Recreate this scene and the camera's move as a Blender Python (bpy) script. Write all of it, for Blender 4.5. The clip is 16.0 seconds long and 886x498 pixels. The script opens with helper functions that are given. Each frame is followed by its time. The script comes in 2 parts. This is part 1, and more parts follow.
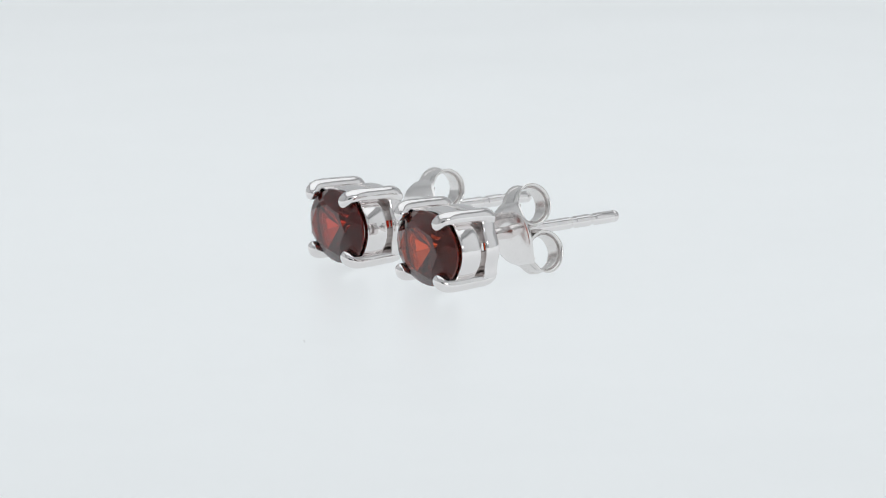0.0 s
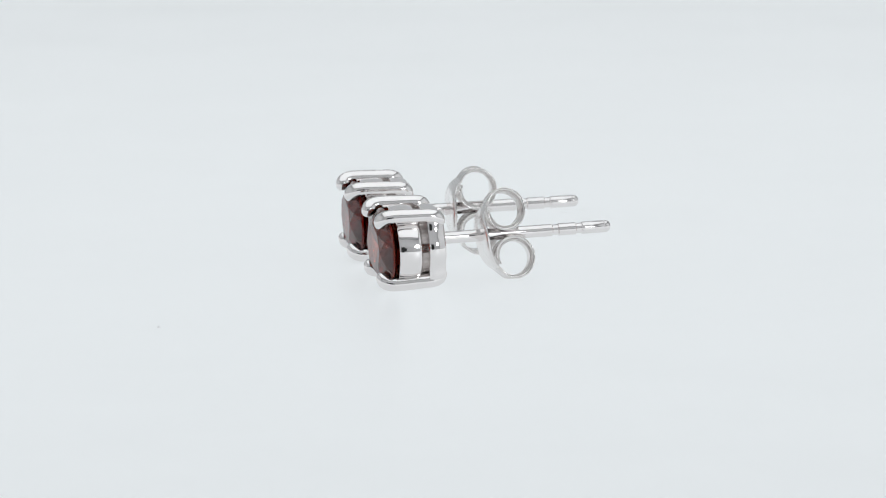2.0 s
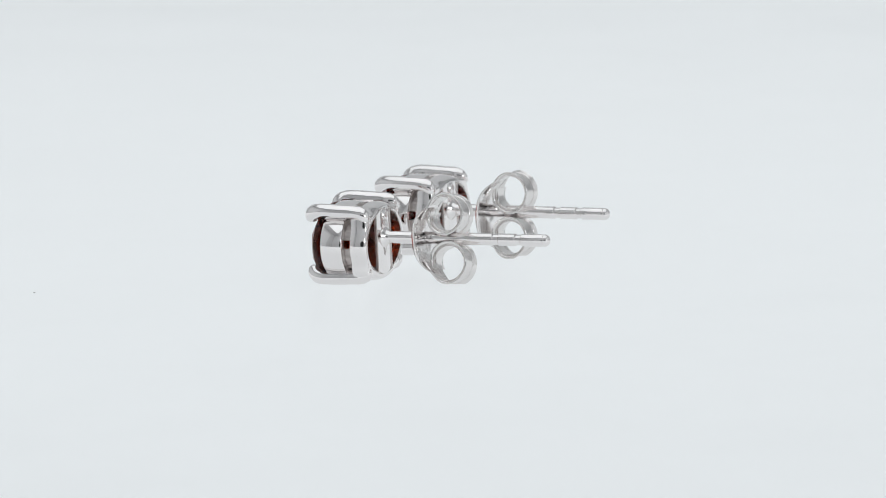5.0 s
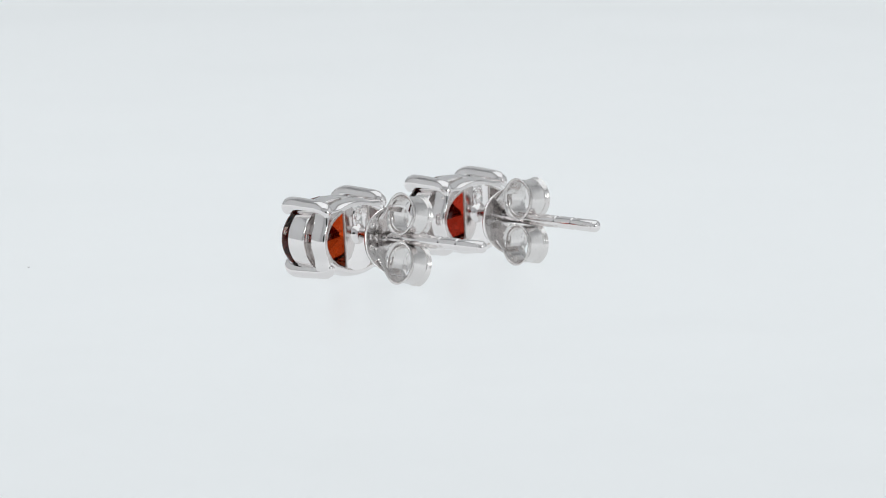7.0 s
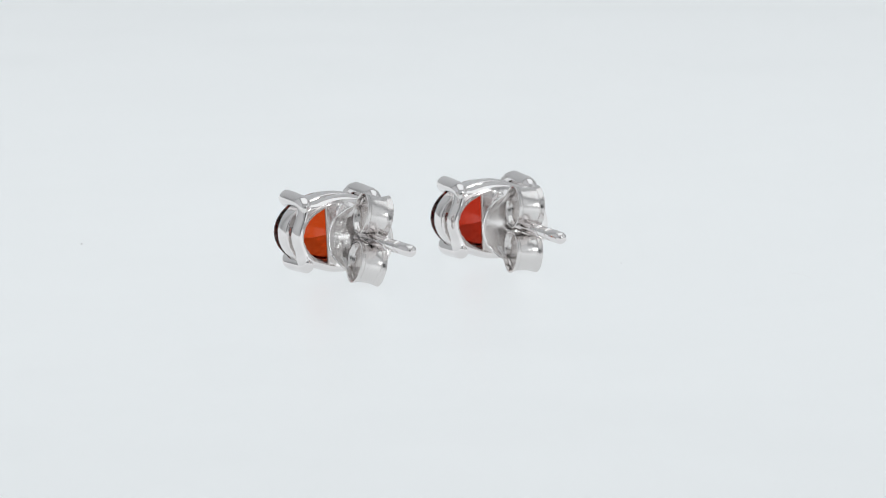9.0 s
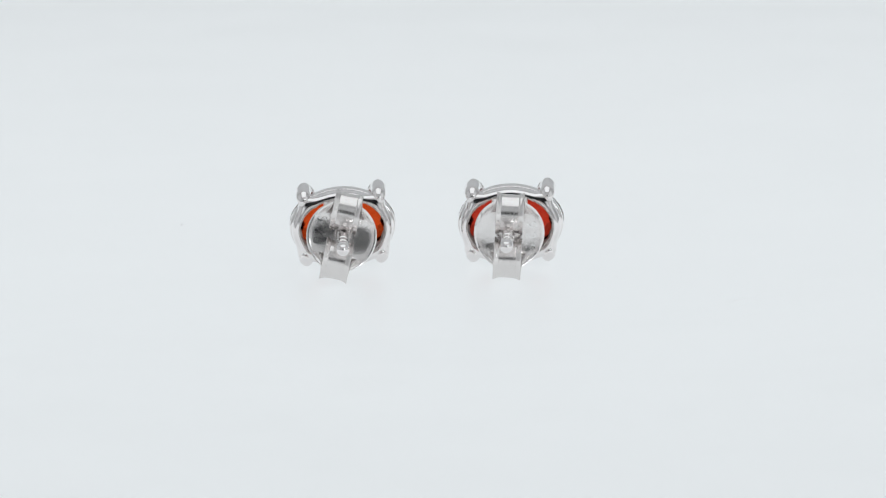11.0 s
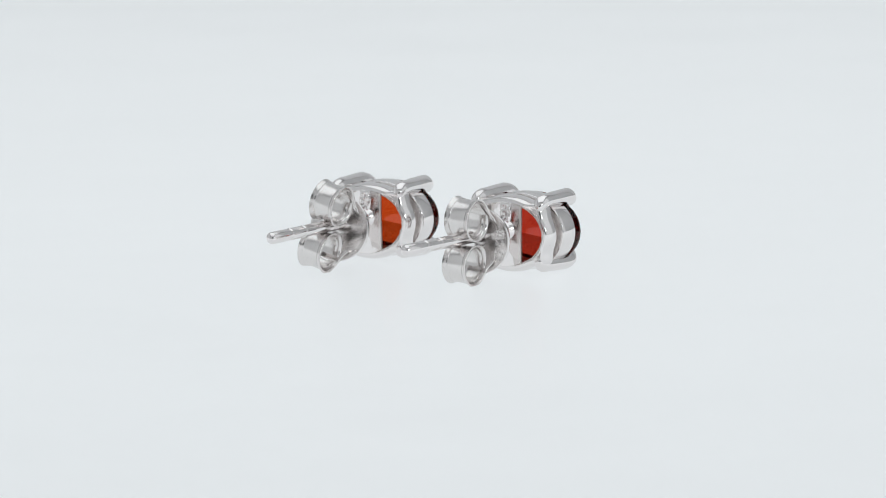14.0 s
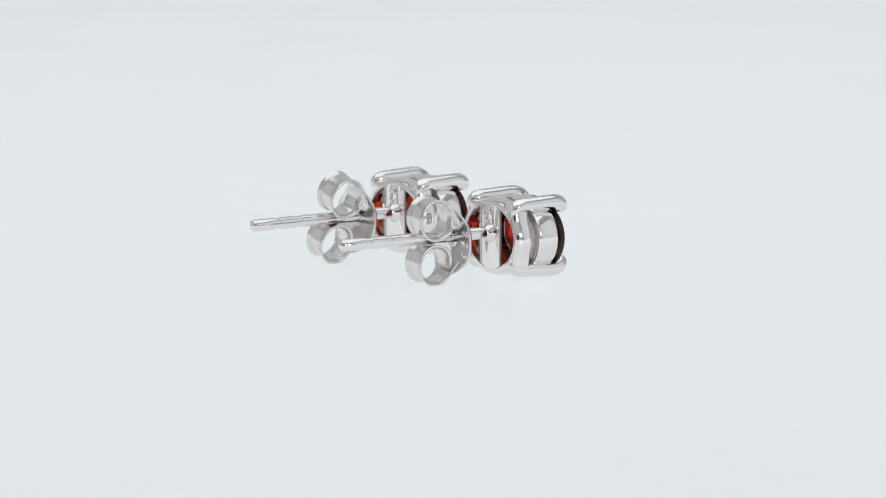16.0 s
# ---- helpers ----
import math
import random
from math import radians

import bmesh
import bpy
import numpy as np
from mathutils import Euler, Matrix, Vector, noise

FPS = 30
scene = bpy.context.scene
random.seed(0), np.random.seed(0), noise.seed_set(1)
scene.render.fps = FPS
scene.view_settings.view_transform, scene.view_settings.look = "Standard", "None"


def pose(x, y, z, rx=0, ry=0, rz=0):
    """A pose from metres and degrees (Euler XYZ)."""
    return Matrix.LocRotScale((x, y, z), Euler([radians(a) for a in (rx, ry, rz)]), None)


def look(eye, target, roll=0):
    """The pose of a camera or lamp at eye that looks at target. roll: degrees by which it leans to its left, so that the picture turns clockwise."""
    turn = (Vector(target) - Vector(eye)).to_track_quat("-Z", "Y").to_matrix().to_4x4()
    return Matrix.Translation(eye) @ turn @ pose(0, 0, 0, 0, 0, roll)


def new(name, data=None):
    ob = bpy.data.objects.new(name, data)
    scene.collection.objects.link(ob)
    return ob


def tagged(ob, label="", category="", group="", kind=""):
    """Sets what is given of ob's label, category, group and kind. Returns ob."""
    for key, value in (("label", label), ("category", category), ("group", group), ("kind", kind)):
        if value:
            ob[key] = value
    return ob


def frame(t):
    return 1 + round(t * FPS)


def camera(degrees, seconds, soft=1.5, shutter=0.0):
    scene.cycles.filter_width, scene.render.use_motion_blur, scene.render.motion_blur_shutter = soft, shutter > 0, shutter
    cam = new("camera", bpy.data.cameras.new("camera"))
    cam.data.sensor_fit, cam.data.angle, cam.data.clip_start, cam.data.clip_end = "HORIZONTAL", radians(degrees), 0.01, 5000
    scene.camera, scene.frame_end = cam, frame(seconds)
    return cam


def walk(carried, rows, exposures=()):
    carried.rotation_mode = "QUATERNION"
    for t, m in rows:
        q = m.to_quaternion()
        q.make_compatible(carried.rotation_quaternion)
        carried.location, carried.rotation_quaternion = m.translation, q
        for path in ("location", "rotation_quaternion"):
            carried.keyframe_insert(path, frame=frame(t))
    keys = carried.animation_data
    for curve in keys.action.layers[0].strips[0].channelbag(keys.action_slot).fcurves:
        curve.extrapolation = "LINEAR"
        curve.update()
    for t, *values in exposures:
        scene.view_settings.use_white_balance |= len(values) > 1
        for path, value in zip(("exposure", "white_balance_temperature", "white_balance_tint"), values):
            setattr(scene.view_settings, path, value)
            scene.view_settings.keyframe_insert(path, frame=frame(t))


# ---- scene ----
MM = 0.001

# ---- camera: stands still on its stand ----
cam = camera(9.077, 16.0, soft=1.0)
EYE = (0.000483, -0.32871, 0.05630)
AIM = (0.000483, 0.0, 0.001159)
CAM_POSE = look(EYE, AIM, -0.932)
cam.data.dof.use_dof, cam.data.dof.focus_distance, cam.data.dof.aperture_fstop = True, 0.3285, 85.0
walk(cam, [(0.0, CAM_POSE), (16.0, CAM_POSE)])

# ---- light ----
world = bpy.data.worlds.new("studio_room")
world.use_nodes = True
world.node_tree.nodes["Background"].inputs["Color"].default_value = (0.80, 0.90, 1.0, 1)
world.node_tree.nodes["Background"].inputs["Strength"].default_value = 0.10
scene.world = world


def area_lamp(name, m, sx, sy, power, colour, shape="RECTANGLE"):
    data = bpy.data.lights.new(name, "AREA")
    data.shape, data.size, data.size_y, data.energy, data.color = shape, sx, sy, power, colour
    ob = new(name, data)
    ob.matrix_world = m
    return ob


COOL = (0.94, 0.985, 1.0)
area_lamp("softbox_top", look((0, -0.02, 0.455), (0, -0.02, 0)), 0.60, 0.60, 0.78, COOL)
area_lamp("softbox_west", look((-0.395, 0.0, 0.20), (0, 0.0, 0.20)), 0.60, 0.40, 0.09, COOL)
area_lamp("softbox_east", look((0.395, -0.17, 0.20), (0, -0.17, 0.20)), 0.44, 0.40, 0.15, COOL)
area_lamp("led_lamp", look((0.215, -0.33, 0.125), (0, 0, 0)), 0.085, 0.085, 0.11, COOL, "ELLIPSE")
area_lamp("softbox_back", look((0.0, 0.355, 0.20), (0, 0.0, 0.20)), 0.70, 0.40, 0.055, COOL)
scene.view_settings.exposure = 0.0


# ---- materials ----
def material(name, colour, rough, metal=0.0, grain=0.0, grain_scale=2000.0, bump=0.0, vary=0.0, vary_scale=300.0):
    m = bpy.data.materials.new(name)
    m.use_nodes = True
    nt = m.node_tree
    b = nt.nodes["Principled BSDF"]
    b.inputs["Base Color"].default_value = (*colour, 1)
    b.inputs["Metallic"].default_value = metal
    b.inputs["Roughness"].default_value = rough
    co = nt.nodes.new("ShaderNodeTexCoord")
    if grain:
        n = nt.nodes.new("ShaderNodeTexNoise")
        n.inputs["Scale"].default_value, n.inputs["Detail"].default_value = grain_scale, 4
        nt.links.new(co.outputs["Object"], n.inputs["Vector"])
        r = nt.nodes.new("ShaderNodeMapRange")
        r.inputs["To Min"].default_value, r.inputs["To Max"].default_value = max(0.0, rough - grain), rough + grain
        nt.links.new(n.outputs["Fac"], r.inputs["Value"])
        nt.links.new(r.outputs["Result"], b.inputs["Roughness"])
        if bump:
            u = nt.nodes.new("ShaderNodeBump")
            u.inputs["Strength"].default_value, u.inputs["Distance"].default_value = bump, 0.00004
            nt.links.new(n.outputs["Fac"], u.inputs["Height"])
            nt.links.new(u.outputs["Normal"], b.inputs["Normal"])
    if vary:
        n = nt.nodes.new("ShaderNodeTexNoise")
        n.inputs["Scale"].default_value, n.inputs["Detail"].default_value = vary_scale, 3
        nt.links.new(co.outputs["Object"], n.inputs["Vector"])
        r = nt.nodes.new("ShaderNodeMix")
        r.data_type = "RGBA"
        r.inputs["A"].default_value = (*[c * (1 - vary) for c in colour], 1)
        r.inputs["B"].default_value = (*[min(1, c * (1 + vary)) for c in colour], 1)
        nt.links.new(n.outputs["Fac"], r.inputs["Factor"])
        nt.links.new(r.outputs["Result"], b.inputs["Base Color"])
    return m


SILVER = material("polished_silver", (0.878, 0.845, 0.838), 0.04, 1.0, grain=0.025, grain_scale=900, bump=0.16, vary=0.02, vary_scale=700)
NUT_SILVER = material("tumbled_silver", (0.82, 0.79, 0.777), 0.23, 1.0, grain=0.09, grain_scale=2600, bump=0.12, vary=0.03, vary_scale=900)
PLATE_SILVER = material("satin_silver", (0.91, 0.88, 0.87), 0.21, 1.0, grain=0.10, grain_scale=2400, bump=0.35, vary=0.03, vary_scale=900)
CAST_SILVER = material("rough_cast_silver", (0.64, 0.59, 0.57), 0.28, 1.0, grain=0.14, grain_scale=2600, bump=1.0, vary=0.3, vary_scale=3000)
LINER = material("dull_cast_silver", (0.54, 0.49, 0.475), 0.5, 1.0, grain=0.14, grain_scale=2600, bump=0.8, vary=0.3, vary_scale=3000)
EDGE_SILVER = material("filed_silver", (0.90, 0.86, 0.84), 0.52, 1.0, grain=0.1, grain_scale=2200, bump=0.7, vary=0.06, vary_scale=2500)
STAMP = material("stamped_silver", (0.95, 0.93, 0.92), 0.15, 1.0, grain=0.1, grain_scale=4000, bump=0.4)
FABRIC = material("white_tent_fabric", (0.76, 0.76, 0.765), 0.9, vary=0.03, vary_scale=20)
FRONT_FABRIC = material("pale_tent_fabric", (0.85, 0.85, 0.855), 0.9, vary=0.03, vary_scale=20)
BLACK = material("black_camera_plastic", (0.02, 0.02, 0.021), 0.5, grain=0.1, grain_scale=800, bump=0.1)
DUST = material("grey_dust", (0.52, 0.52, 0.53), 0.9)
HAIR = material("pale_fibre", (0.72, 0.72, 0.72), 0.7)


def garnet(name, through_colour, inner_colour):
    m = bpy.data.materials.new(name)
    m.use_nodes = True
    nt = m.node_tree
    nt.nodes.remove(nt.nodes["Principled BSDF"])
    r = nt.nodes.new("ShaderNodeBsdfRefraction")
    r.inputs["Color"].default_value = (*through_colour, 1)
    r.inputs["Roughness"].default_value = 0.0
    r.inputs["IOR"].default_value = 1.66
    t = nt.nodes.new("ShaderNodeBsdfGlossy")
    t.inputs["Color"].default_value = (*inner_colour, 1)
    t.inputs["Roughness"].default_value = 0.0
    f = nt.nodes.new("ShaderNodeFresnel")
    f.inputs["IOR"].default_value = 1.66
    g = nt.nodes.new("ShaderNodeMixShader")
    nt.links.new(f.outputs[0], g.inputs[0])
    nt.links.new(r.outputs[0], g.inputs[1])
    nt.links.new(t.outputs[0], g.inputs[2])
    s = nt.nodes.new("ShaderNodeBsdfGlossy")
    s.inputs["Color"].default_value = (1, 1, 1, 1)
    s.inputs["Roughness"].default_value = 0.03
    x = nt.nodes.new("ShaderNodeMixShader")
    w = nt.nodes.new("ShaderNodeLayerWeight")
    w.inputs["Blend"].default_value = 0.5
    p = nt.nodes.new("ShaderNodeMath")
    p.operation = "POWER"
    p.inputs[1].default_value = 2.6
    k = nt.nodes.new("ShaderNodeMath")
    k.operation = "MULTIPLY_ADD"
    k.inputs[1].default_value, k.inputs[2].default_value = 0.46, 0.036
    nt.links.new(w.outputs["Facing"], p.inputs[0])
    nt.links.new(p.outputs[0], k.inputs[0])
    nt.links.new(k.outputs[0], x.inputs[0])
    nt.links.new(g.outputs[0], x.inputs[1])
    nt.links.new(s.outputs[0], x.inputs[2])
    nt.links.new(x.outputs[0], nt.nodes["Material Output"].inputs["Surface"])
    return m


def glow_acrylic():
    """White opal acrylic: scatters light from above; added emission evens out shadows on it."""
    # low base colour weakens contact shadows; the added glow supplies the white
    m = material("glow_opal_acrylic", (0.17, 0.172, 0.174), 0.38, grain=0.06, grain_scale=60, vary=0.006, vary_scale=12)
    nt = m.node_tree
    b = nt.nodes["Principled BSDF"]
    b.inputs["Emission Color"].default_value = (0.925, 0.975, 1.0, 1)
    # emission set brightest in the middle, falling off gently towards the rim
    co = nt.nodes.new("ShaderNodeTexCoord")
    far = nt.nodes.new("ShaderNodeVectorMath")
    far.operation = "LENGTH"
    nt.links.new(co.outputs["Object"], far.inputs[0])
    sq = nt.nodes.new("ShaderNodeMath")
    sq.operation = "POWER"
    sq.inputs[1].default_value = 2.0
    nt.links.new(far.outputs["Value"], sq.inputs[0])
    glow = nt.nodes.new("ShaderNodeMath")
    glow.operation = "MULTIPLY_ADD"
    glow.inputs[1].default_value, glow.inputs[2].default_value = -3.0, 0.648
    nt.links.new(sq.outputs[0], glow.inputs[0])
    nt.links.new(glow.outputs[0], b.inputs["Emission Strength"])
    b.inputs["Specular IOR Level"].default_value = 0.25
    return m


GARNET = garnet("orange_red_garnet", (0.87, 0.285, 0.11), (0.22, 0.030, 0.020))
RED_GARNET = garnet("red_garnet", (0.80, 0.215, 0.145), (0.22, 0.027, 0.024))
ACRYLIC = glow_acrylic()


# ---- mesh helpers ----
def mesh_object(name, bm, mat, sharp=40, smooth=True):
    bmesh.ops.recalc_face_normals(bm, faces=bm.faces[:])
    me = bpy.data.meshes.new(name)
    bm.to_mesh(me)
    bm.free()
    me.materials.append(mat)
    if smooth:
        me.shade_smooth()
        me.set_sharp_from_angle(angle=radians(sharp))
    else:
        me.shade_flat()
    return new(name, me)


def part(name, bm, mat, parent, label="", sharp=40, smooth=True):
    ob = mesh_object(name, bm, mat, sharp, smooth)
    ob.parent = parent
    return tagged(ob, label) if label else ob


def loft(bm, rings, closed=False, caps=True):
    """Skins rings of equally many points; closed: the last ring joins the first."""
    rows = [[bm.verts.new(p) for p in ring] for ring in rings]
    n = len(rows[0])
    pairs = list(zip(rows, rows[1:])) + ([(rows[-1], rows[0])] if closed else [])
    for a, b in pairs:
        for i in range(n):
            bm.faces.new((a[i], a[(i + 1) % n], b[(i + 1) % n], b[i]))
    if caps and not closed:
        bm.faces.new(rows[0])
        bm.faces.new(rows[-1])
    return bm


def slab(bm, x0, x1, y0, y1, z0, z1, bevel=0.0, seg=2):
    made = bmesh.ops.create_cube(bm, size=1)["verts"]
    for v in made:
        v.co = Vector((x0 + (v.co.x + 0.5) * (x1 - x0), y0 + (v.co.y + 0.5) * (y1 - y0), z0 + (v.co.z + 0.5) * (z1 - z0)))
    if bevel:
        edges = list({e for v in made for e in v.link_edges})
        bmesh.ops.bevel(bm, geom=edges, offset=bevel, segments=seg, affect="EDGES")
    return bm


def lathe_x(bm, rows, n=32):
    """A turned solid about the x axis from (x, radius) rows."""
    return loft(bm, [[Vector((x, r * math.cos(2 * math.pi * i / n), r * math.sin(2 * math.pi * i / n))) for i in range(n)] for x, r in rows])


EARS = (44.9, 135.1, -39.2, -140.8)


def oval_band(bm, profile, a, b, drop=0.15, n=96, ear=0.0):
    """Sweeps a closed (x, outward) profile round the oval; ear: how far it swells out at the prongs."""
    rings = []
    for i in range(n):
        t = 2 * math.pi * i / n
        c, s = math.cos(t), math.sin(t)
        nrm = Vector((c / a, s / b)).normalized()
        swell = 0.0
        for e in EARS:
            off = (math.degrees(t) - e + 180) % 360 - 180
            swell += ear * math.exp(-(off / 10.5) ** 2)
        push = [o + swell * max(0.0, min(1.0, (o + 0.44) / 0.34)) for x, o in profile]
        rings.append([Vector((x, a * c + o * nrm.x, b * s + o * nrm.y - drop)) for (x, _), o in zip(profile, push)])
    return loft(bm, rings, closed=True)


def scaled(bm):
    bmesh.ops.scale(bm, vec=(MM, MM, MM), verts=bm.verts[:])
    return bm


# ---- the earring, in millimetres: x from the back of the setting to the tip of the post ----
GIRDLE_A, GIRDLE_B = 3.20, 2.21
GALLERY = {"front": (-2.84, -1.50), "rear": (-1.02, 0.0)}


def gemstone(parent, stone):
    bm = bmesh.new()
    pts = []

    def put(x, r, deg):
        t = radians(deg)
        pts.append(bm.verts.new((x, r * GIRDLE_A * math.cos(t), r * GIRDLE_B * math.sin(t) - 0.13)))
    for k in range(8):
        put(-3.84, 0.62, 45 * k)
        put(-3.60, 0.825, 45 * k + 22.5)
        put(-1.86, 0.34, 45 * k + 22.5)
    for k in range(32):
        put(-3.24, 1.0, 11.25 * k)
        put(-3.12, 1.0, 11.25 * k)
    put(-1.30, 0.0, 0)
    bmesh.ops.convex_hull(bm, input=pts)
    bmesh.ops.dissolve_limit(bm, angle_limit=radians(1.0), verts=bm.verts[:], edges=bm.edges[:])
    return part("gemstone", scaled(bm), stone, parent, "dark red faceted oval garnet", smooth=False)


def gallery_front(parent):
    x0, x1 = GALLERY["front"]
    mid, half = (x0 + x1) / 2, (x1 - x0) / 2
    p = [(x0, -0.30), (x0, -0.05), (x0 + 0.02, -0.015)]
    p += [(mid + u * half, 0.055 * (1 - u * u)) for u in (-0.94, -0.75, -0.5, -0.25, 0, 0.25, 0.5, 0.75, 0.94)]
    p += [(x1 - 0.02, -0.015), (x1, -0.05), (x1, -0.30), (x1 - 0.05, -0.34), (x0 + 0.05, -0.34)]
    return part("front_gallery", scaled(oval_band(bmesh.new(), p, 3.13, 2.29)), SILVER, parent, sharp=50)


def liner(parent):
    """The rough cast inside of the front gallery, round the stone."""
    p = [(-2.78, -0.44), (-2.78, -0.36), (-1.54, -0.36), (-1.54, -0.44)]
    return part("liner", scaled(oval_band(bmesh.new(), p, 3.08, 2.24)), CAST_SILVER, parent, "dull dark cast silver inside the polished band", sharp=50)


def slot_ring(parent):
    """The rough cast metal deep in the slot between the two bands: open at one end of the oval."""
    p = [(-1.52, -0.56), (-1.52, -0.12), (-1.48, -0.08), (-1.44, -0.12), (-1.40, -0.24), (-1.24, -0.23), (-1.10, -0.26), (-0.99, -0.28), (-0.99, -0.56)]
    bm = bmesh.new()
    rings = []
    for i in range(141):
        t = radians(-180 + 344 * i / 140)
        c, q = math.cos(t), math.sin(t)
        nrm = Vector((c / 3.06, q / 2.28)).normalized()
        rough = 0.09 * noise.noise(Vector((7 * c, 7 * q, 0.3))) + 0.07 * noise.noise(Vector((19 * c, 19 * q, 1.7)))
        rings.append([Vector((x, 3.06 * c + (o + rough) * nrm.x, 2.28 * q + (o + rough) * nrm.y - 0.15)) for x, o in p])
    loft(bm, rings)
    return part("slot_ring", scaled(bm), LINER, parent, "rough dark cast silver in the slot between bands", sharp=60)


def rear_liner(parent):
    """The rough cast edge inside the rear band, round the openings."""
    p = [(-0.05, -0.46), (-0.035, -0.42), (-0.05, -0.39), (-0.45, -0.32), (-0.47, -0.38)]
    bm = oval_band(bmesh.new(), p, 3.00, 2.29, n=160)
    for v in bm.verts:
        k = 0.02 * noise.noise(v.co * 4.3)
        v.co.y, v.co.z = v.co.y * (1 + k), v.co.z * (1 + k)
    return part("rear_liner", scaled(bm), CAST_SILVER, parent, "rough cast silver edge round the rear openings", sharp=60)


def gallery_rear(parent):
    x0, x1 = GALLERY["rear"]
    p = [(x0, -0.34), (x0, -0.05), (x0 + 0.04, -0.015), (-0.88, 0.012), (-0.74, 0.028), (-0.60, 0.026), (-0.46, 0.008), (-0.30, -0.03), (-0.14, -0.09), (-0.04, -0.17), (-0.01, -0.23), (-0.02, -0.29), (x1, -0.33), (x1, -0.37), (-0.04, -0.40), (-0.30, -0.40), (-0.45, -0.34)]
    ring = part("rear_gallery", scaled(oval_band(bmesh.new(), p, 3.00, 2.29, n=144, ear=0.40)), SILVER, parent, sharp=50)
    section = [(-0.22, -0.98), (-0.22, 0.98), (-0.18, 1.04)]
    section += [(-0.10 + 0.10 * (1 - (y / 1.04) ** 2), y) for y in (1.04, 1.01, 0.9, 0.7, 0.35, 0.0, -0.35, -0.7, -0.9, -1.01, -1.04)]
    section += [(-0.18, -1.04)]
    bm = loft(bmesh.new(), [[Vector((x, y, z)) for x, y in section] for z in (-2.10, 1.80)])
    bridge = part("bridge", scaled(bm), SILVER, parent, "broad silver bridge between two openings")
    for sy in (-1, 1):
        bm = slab(bmesh.new(), -0.20, -0.03, min(sy * 0.96, sy * 1.07), max(sy * 0.96, sy * 1.07), -2.04, 1.76, 0.03)
        part("bridge_edge", scaled(bm), EDGE_SILVER, bridge, "dull filed side of the bridge")
    bm = bmesh.new()
    nu, nv = 22, 34
    grid = []
    for v in range(nv + 1):
        row = []
        for u in range(nu + 1):
            y, z = -0.42 + 0.84 * u / nu, 0.38 + 1.40 * v / nv
            edge = min(1.0, 5 * min(u / nu, 1 - u / nu), 5 * min(v / nv, 1 - v / nv))
            e = math.hypot(y / 0.41, (z - 1.08) / 0.70)
            h = 0.11 * math.exp(-((e - 0.80) / 0.13) ** 2)
            if e < 0.75:
                h += 0.16 * noise.noise(Vector((5.2 * y, 3.6 * z, 3.3))) + 0.06 * noise.noise(Vector((11 * y, 8 * z, 0.7)))
            row.append(bm.verts.new((-0.012 + edge * (0.035 + h), y, z)))
        grid.append(row)
    for v in range(nv):
        for u in range(nu):
            bm.faces.new((grid[v][u], grid[v][u + 1], grid[v + 1][u + 1], grid[v + 1][u]))
    part("hallmark", scaled(bm), SILVER, bridge, "blurred hallmark stamped in raised relief", sharp=80)
    return ring


def prong(parent, sy, sz):
    rows = ((-0.20, -0.56, 0.24), (-0.22, -0.48, 0.33), (-0.26, -0.38, 0.38), (-0.36, -0.24, 0.42), (-0.55, -0.13, 0.43), (-0.85, -0.07, 0.43), (-1.30, -0.05, 0.42), (-1.80, -0.04, 0.42), (-2.487, -0.01, 0.42), (-2.965, 0.0, 0.42),
            (-3.253, -0.03, 0.42), (-3.461, -0.11, 0.42), (-3.601, -0.23, 0.42), (-3.670, -0.37, 0.41), (-3.696, -0.50, 0.39), (-3.701, -0.62, 0.33), (-3.696, -0.71, 0.24), (-3.692, -0.76, 0.12))
    d = Vector((0, sy * 0.66, sz * 0.75))
    side = Vector((0, -sz * 0.75, sy * 0.66))
    base = Vector((0, sy * 2.26, sz * 1.97))
    rear = Vector((0, sy * 0.18, sz * 0.90))
    mid = [base + Vector((x, 0, 0)) + (d if x < -2.4 else rear) * o for x, o, r in rows]
    rings, n = [], 18
    for i, (x, o, r) in enumerate(rows):
        along = (mid[min(i + 1, len(mid) - 1)] - mid[max(i - 1, 0)]).normalized()
        out = side.cross(along).normalized()
        ring = []
        for k in range(n):
            t = 2 * math.pi * k / n
            c, s = math.cos(t), math.sin(t)
            q = (abs(c) ** 2.5 + abs(s) ** 2.5) ** (-1 / 2.5)
            ring.append(mid[i] + (out * c + side * s * 1.02) * r * q * (1.02 if x < -1.5 else 0.97))
        rings.append(ring)
    return part("prong", scaled(loft(bmesh.new(), rings)), SILVER, parent, sharp=55)


def post(parent):
    r = 0.365
    rows = [(-0.3, 0.60), (0.0, 0.62), (0.08, 0.57), (0.17, 0.47), (0.28, 0.40), (0.42, r), (6.86, r), (6.92, r - 0.055), (7.22, r - 0.055), (7.28, r), (8.28, r), (8.34, r - 0.055), (8.64, r - 0.055), (8.70, r)]
    rows += [(9.97, r), (10.03, r - 0.03), (10.09, r)]
    rows += [(10.09 + 0.34 * math.sin(radians(a)), r * math.cos(radians(a))) for a in (15, 30, 45, 60, 75, 86)]
    bm = lathe_x(bmesh.new(), rows)
    bmesh.ops.translate(bm, vec=(0, 0, 0.087), verts=bm.verts[:])
    return part("post", scaled(bm), SILVER, parent, "straight silver post with two grooves", sharp=30)


BEND = 0.036  # how far the fastening's disc is bent, per fourth power of the height


def thin(v):
    """The rounded rim of a wing: its thickness at v of the half width."""
    return 0.3 if abs(v) == 1 else 1.0


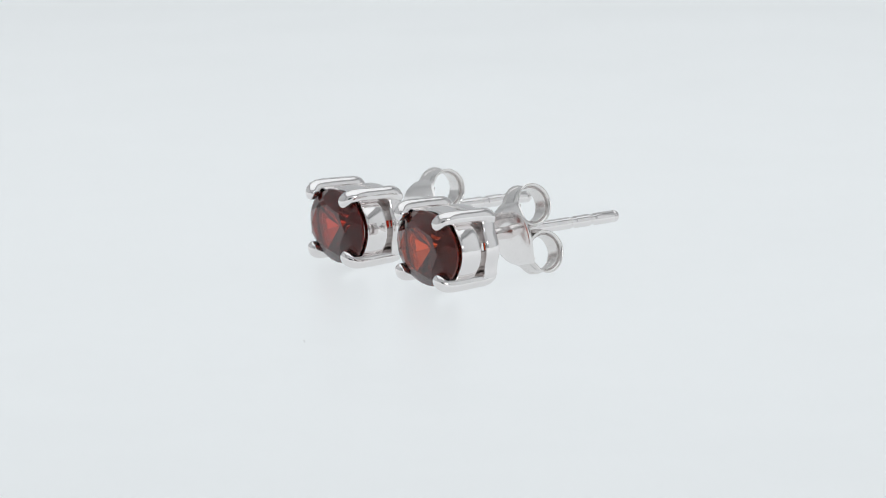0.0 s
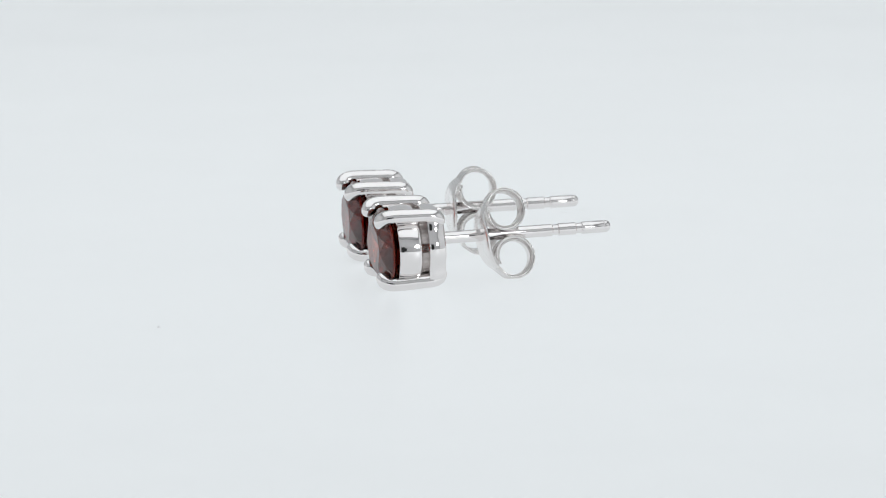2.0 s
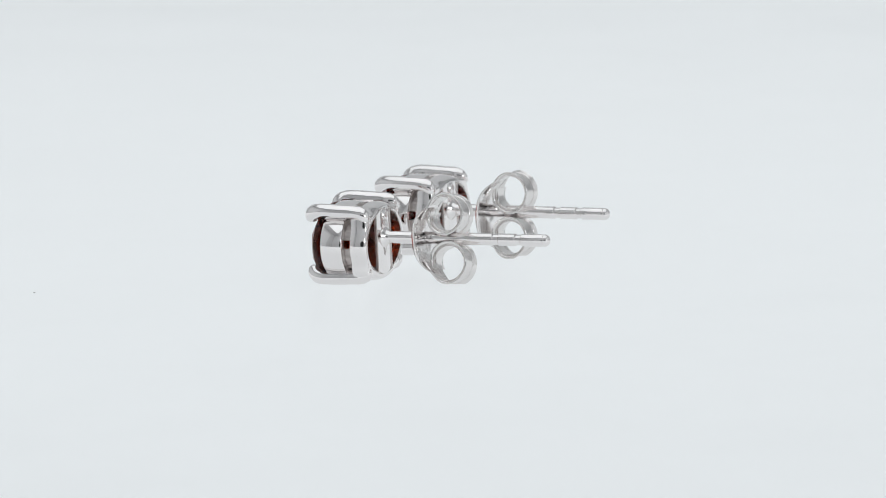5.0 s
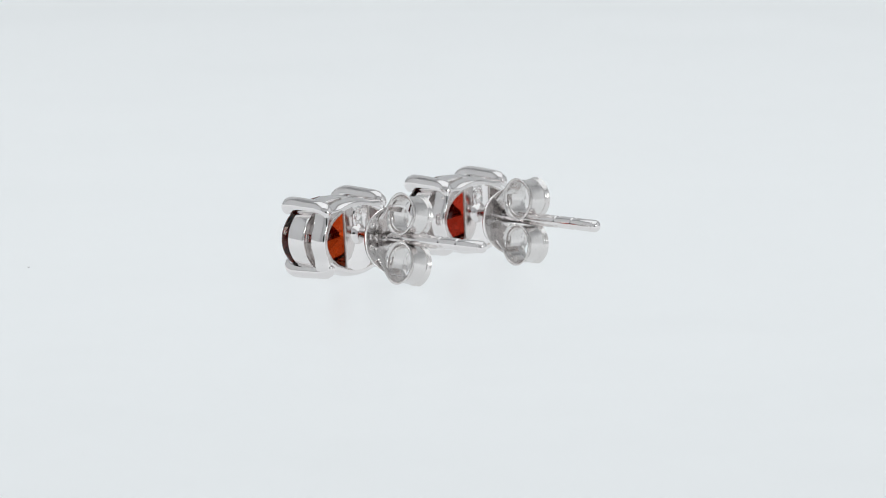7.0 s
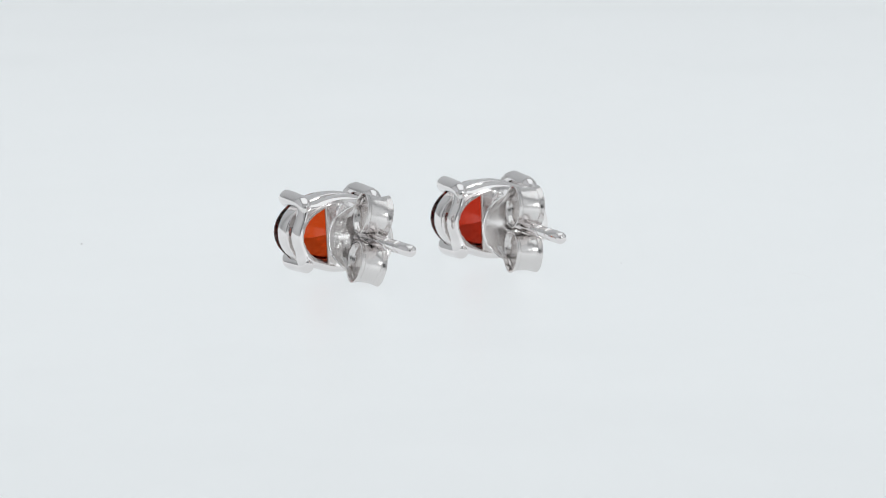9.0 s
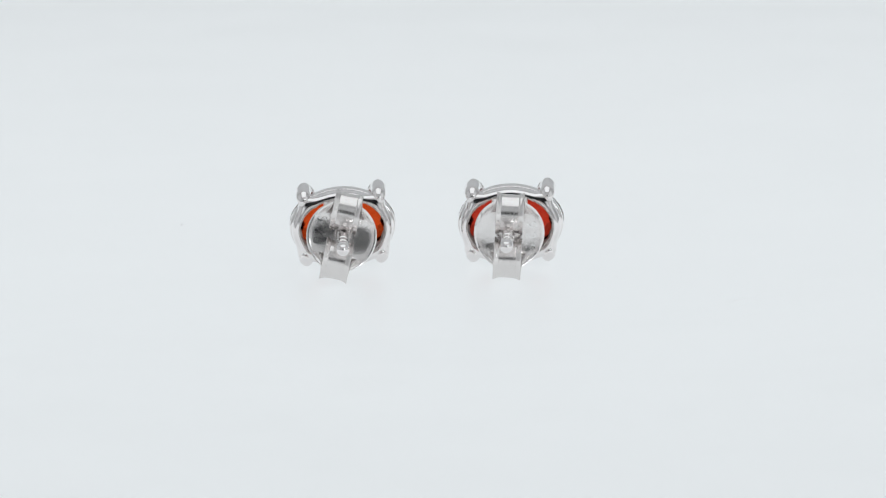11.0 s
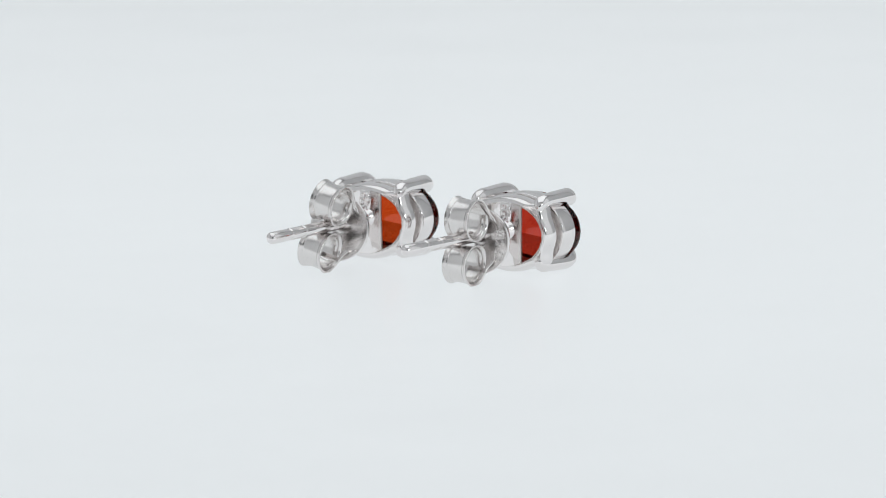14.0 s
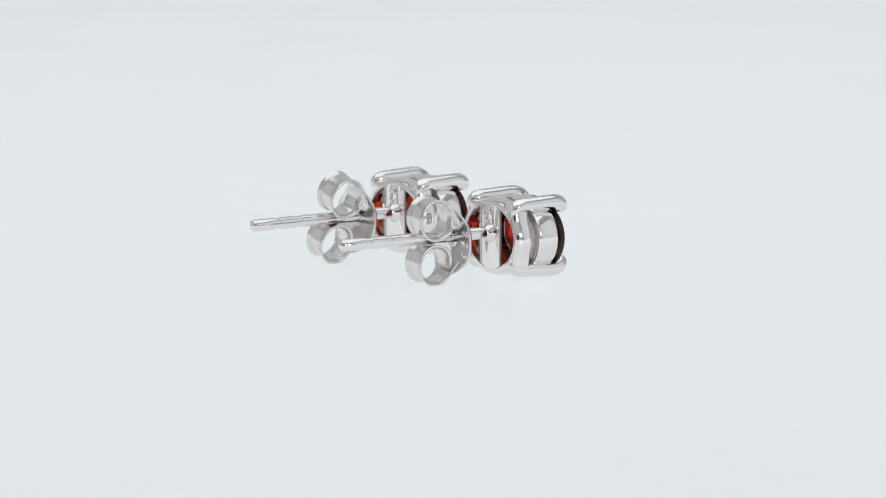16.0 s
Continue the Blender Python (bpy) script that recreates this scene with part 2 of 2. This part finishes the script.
def butterfly_back(parent, shift, tilt, twist, spread):
    """The pushed-on fastening: a dished disc with two curled wings."""
    bm = bmesh.new()
    n = 56
    rings = []
    dish = ((0.35, 0), (0.8, 0), (1.3, 0), (1.6, 0), (1.78, 0), (1.94, 0), (2.06, 0), (2.10, 0.08), (2.04, 0.16), (1.92, 0.16), (1.76, 0.16), (1.6, 0.16), (1.3, 0.16), (0.8, 0.16), (0.42, 0.16), (0.35, 0.10))
    seat = pose(shift[0], shift[1], shift[2], twist, tilt, 0)
    # the hole lies where the post runs through the tilted disc
    p0, p1 = seat.inverted() @ Vector((0, 0, 0.087)), seat.inverted() @ Vector((10, 0, 0.087))
    hole = p0.lerp(p1, (-1.53 - p0.x) / (p1.x - p0.x))
    for r, o in dish:
        k = max(0.0, min(1.0, (1.3 - r) / 0.8))
        rings.append([Vector((-1.61 + BEND * (r * math.sin(2 * math.pi * i / n)) ** 4 + 0.0003 * r ** 8 + o + (0.16 * max(0, 0.75 - r)), r * math.cos(2 * math.pi * i / n) + k * hole.y, r * math.sin(2 * math.pi * i / n) + k * hole.z)) for i in range(n)])
    disc = part("butterfly_back", scaled(loft(bm, rings, closed=True)), PLATE_SILVER, parent, "silver butterfly fastening pushed on the post", sharp=60)
    disc.matrix_basis = pose(shift[0] * MM, shift[1] * MM, shift[2] * MM, twist, tilt, 0)
    for sz in (1, -1):
        path = [(-1.375, 1.25), (-1.30, 1.43), (-1.223, 1.60), (-1.04, spread + 0.43)]
        for a in range(142, -206, -10):
            r = 1.07 if a > -60 else 1.07 - 0.38 * ((-60 - a) / 165) ** 1.2
            path.append((r * math.cos(radians(a)), spread + r * math.sin(radians(a))))
        bm = bmesh.new()
        rings = []
        widths = (-1, -0.965, -0.86, -0.76, -0.64, -0.62, -0.4, -0.2, 0, 0.2, 0.4, 0.62, 0.64, 0.76, 0.86, 0.965, 1)
        for i, (x, z) in enumerate(path):
            x2, z2 = path[min(i + 1, len(path) - 1)]
            x1, z1 = path[max(i - 1, 0)]
            t = Vector((x2 - x1, z2 - z1)).normalized()
            nx, nz = -t.y, t.x
            half = (1.20, 1.12, 1.00, 0.90, 0.85, 0.83, 0.82)[min(i, 6)]
            flare = (-0.20, -0.19, -0.16, -0.10, -0.06, -0.02, 0.02, 0.06, 0.10, 0.13, 0.15, 0.16)[min(i, 11)]
            left = len(path) - 1 - i
            thick = 0.07 if left > 2 else (0.008, 0.035, 0.055)[left]
            flare *= 1.0 if left > 5 else 0.3 + 0.12 * left
            # across the wing: a flat tube, a fine step near each end, turned-out edges
            step = 0.028 * min(1.0, i / 8) * min(1.0, left / 5)
            across = [(v, flare * abs(v) ** 4.5 + (step if abs(v) > 0.63 else 0.0)) for v in widths]
            ring = [Vector((x + nx * (o + thick * thin(v)), v * half, sz * (z + nz * (o + thick * thin(v))))) for v, o in across]
            ring += [Vector((x + nx * (o - thick * thin(v)), v * half, sz * (z + nz * (o - thick * thin(v))))) for v, o in reversed(across)]
            rings.append(ring)
        part("curled_wing", scaled(loft(bm, rings)), NUT_SILVER, disc, sharp=50)
    txt = bpy.data.curves.new("stamp", "FONT")
    txt.body, txt.size, txt.extrude, txt.align_x, txt.align_y, txt.space_character = "925", 0.86 * MM, 0.045 * MM, "CENTER", "CENTER", 1.5
    tmp = new("stamp", txt)
    me = bpy.data.meshes.new_from_object(tmp.evaluated_get(bpy.context.evaluated_depsgraph_get()))
    bpy.data.objects.remove(tmp)
    for v in me.vertices:
        v.co.z += BEND * (v.co.x / MM + 0.12) ** 4 * MM
    me.materials.clear()
    me.materials.append(STAMP)
    st = new("stamp", me)
    st.parent = disc
    # letters face the tip of the post, their line runs upwards
    st.matrix_basis = Matrix.Translation((-1.425 * MM, -1.28 * MM, 0.12 * MM)) @ Matrix(((0, 0, 1, 0), (0, -1, 0, 0), (1, 0, 0, 0), (0, 0, 0, 1)))
    tagged(st, "fineness number stamped in the disc")
    return disc


def stud_earring(shift, tilt, twist, stone, spread):
    thing = new("stud_earring")
    thing.empty_display_size = 0.004
    gemstone(thing, stone)
    gallery_front(thing)
    liner(thing)
    slot_ring(thing)
    rear_liner(thing)
    gallery_rear(thing)
    for sy in (-1, 1):
        for sz in (-1, 1):
            prong(thing, sy, sz)
    post(thing)
    butterfly_back(thing, shift, tilt, twist, spread)
    return tagged(thing, "polished silver stud earring with oval red garnet on turntable", "earring", "pair of stud earrings")


# ---- the turntable with its added glow and the tent round it ----
def turned_z(name, rows, mat, n=96, parent=None):
    bm = bmesh.new()
    loft(bm, [[Vector((r * math.cos(2 * math.pi * i / n), r * math.sin(2 * math.pi * i / n), z)) for i in range(n)] for z, r in rows])
    return part(name, bm, mat, parent, sharp=30) if parent else mesh_object(name, bm, mat, 30)


turntable = tagged(turned_z("turntable", ((-0.010, 0.298), (-0.009, 0.300), (-0.001, 0.300), (0.0, 0.299)), ACRYLIC), "round white opal acrylic turntable with added glow", "turntable")
tagged(turned_z("pedestal", ((-0.034, 0.200), (-0.033, 0.202), (-0.012, 0.202), (-0.0105, 0.200)), FABRIC), "low white round base under the turntable", "pedestal")


def box_structure(name, lo, hi, mat):
    return tagged(mesh_object(name, slab(bmesh.new(), lo[0], hi[0], lo[1], hi[1], lo[2], hi[2]), mat, smooth=False), kind="structure")


box_structure("floor", (-0.40, -0.44, -0.044), (0.40, 0.36, -0.034), FABRIC)
box_structure("wall_back", (-0.40, 0.36, -0.044), (0.40, 0.37, 0.46), FABRIC)
box_structure("wall_west", (-0.41, -0.44, -0.044), (-0.40, 0.37, 0.46), FABRIC)
box_structure("wall_east", (0.40, -0.44, -0.044), (0.41, 0.37, 0.46), FABRIC)
box_structure("wall_front", (-0.41, -0.45, -0.044), (0.41, -0.44, 0.46), FRONT_FABRIC)
box_structure("ceiling", (-0.41, -0.45, 0.46), (0.41, 0.37, 0.47), FABRIC)

# ---- the filming camera, whose dark front shows in the silver ----
film_camera = new("film_camera")
tagged(film_camera, "black camera body and lens on a short stand", "camera")
bm = bmesh.new()
rows = ((-0.10, 0.034), (-0.099, 0.036), (-0.03, 0.036), (-0.029, 0.034), (-0.006, 0.034), (-0.004, 0.033), (-0.004, 0.028), (-0.012, 0.027))
loft(bm, [[Vector((r * math.cos(2 * math.pi * i / 40), r * math.sin(2 * math.pi * i / 40), -z)) for i in range(40)] for z, r in rows])
part("lens_barrel", bm, BLACK, film_camera)
part("camera_body", slab(bmesh.new(), -0.095, 0.095, -0.066, 0.066, 0.040, 0.095, 0.025, 4), BLACK, film_camera)
film_camera.matrix_world = CAM_POSE
back = CAM_POSE.inverted()
bm = bmesh.new()
for z0, z1, r in ((-0.034, -0.028, 0.036), (-0.029, 0.034, 0.008)):
    loft(bm, [[Vector((EYE[0] + r * math.cos(k * math.pi / 16), -0.388 + r * math.sin(k * math.pi / 16), z)) for k in range(32)] for z in (z0, z1)])
bm.transform(back)
part("stand", bm, BLACK, film_camera)

# ---- the pair of earrings ----
earring_a = stud_earring((4.14, -0.07, 0.06), -7.4, -14.0, GARNET, 1.43)
earring_b = stud_earring((4.05, 0.01, -0.11), 0.6, 175.9, RED_GARNET, 1.34)
lint = []


def fibre(points, r, mat, label, name="fibre"):
    """A thin hair lying on the turntable."""
    bm = bmesh.new()
    rings = []
    for i, p in enumerate(points):
        a, b = Vector(points[max(i - 1, 0)]), Vector(points[min(i + 1, len(points) - 1)])
        t = (b - a).normalized()
        s = Vector((-t.y, t.x, 0))
        rings.append([Vector(p) + s * r * math.cos(k * math.pi / 3) + Vector((0, 0, r + r * math.sin(k * math.pi / 3))) for k in range(6)])
    return tagged(mesh_object(name, loft(bm, rings), mat), label, "lint")


def lint_speck(x, y, size, turn):
    """A crumb of dust on the turntable."""
    bm = bmesh.new()
    bmesh.ops.create_icosphere(bm, subdivisions=2, radius=1.0)
    for v in bm.verts:
        k = 1 + 0.35 * noise.noise(v.co * 1.7 + Vector((x * 900, y * 900, 0)))
        v.co = Vector((v.co.x * k * size * 1.7, v.co.y * k * size, (v.co.z * k + 0.8) * size * 0.6))
    ob = tagged(mesh_object("lint_speck", bm, DUST), "tiny grey dust speck on the white turntable", "lint", "dust on the turntable")
    ob.matrix_basis = pose(x * MM, y * MM, 0, 0, 0, turn)
    lint.append(ob)


for x, y, size, turn in ((-18.95, -15.6, 0.045, 40), (3.43, 10.68, 0.02, 60)):
    lint_speck(x, y, size * MM, turn)
hair_line = [(12.85, 16.6), (11.95, 17.2), (11.55, 17.8), (11.75, 18.2), (12.3, 18.35), (13.0, 18.25), (13.6, 18.2)]
hair = fibre([((x - 12.5) * MM, (y - 17.8) * MM, 0) for x, y in hair_line], 0.002 * MM, HAIR, "thin curved pale hair on the white turntable")
hair.matrix_basis = pose(12.5 * MM, 17.8 * MM, 0)
lint.append(hair)

# ---- motion: the turntable turns at an even rate and carries all that lies on it ----
RATE, TURN_0 = -11.101, 33.235


def wobble(t):
    """The plate rises and sinks a little as it turns."""
    return 0.168 * MM * math.sin(2 * math.pi * t / 16.2)


def settle(t):
    """The nearer earring rocks down a little on its prongs in the first half turn."""
    return -0.09 * MM * max(0.0, math.sin(2 * math.pi * t / 16.2)) ** 2


def motions():
    times = [0.5 * k for k in range(33)]
    base = {turntable: pose(0, 0, 0),
            earring_a: pose(-0.913 * MM, -5.492 * MM, 2.57 * MM, 1.57, -1.456, -0.03),
            earring_b: pose(-0.728 * MM, 4.526 * MM, 2.58 * MM, 0.21, -1.5, -3.12)}
    for ob in lint:
        base[ob] = ob.matrix_basis.copy()
    for ob, m in base.items():
        walk(ob, [(t, pose(0, 0, wobble(t) + (settle(t) if ob is earring_a else 0), 0, 0, TURN_0 + RATE * t) @ m) for t in times])


motions()
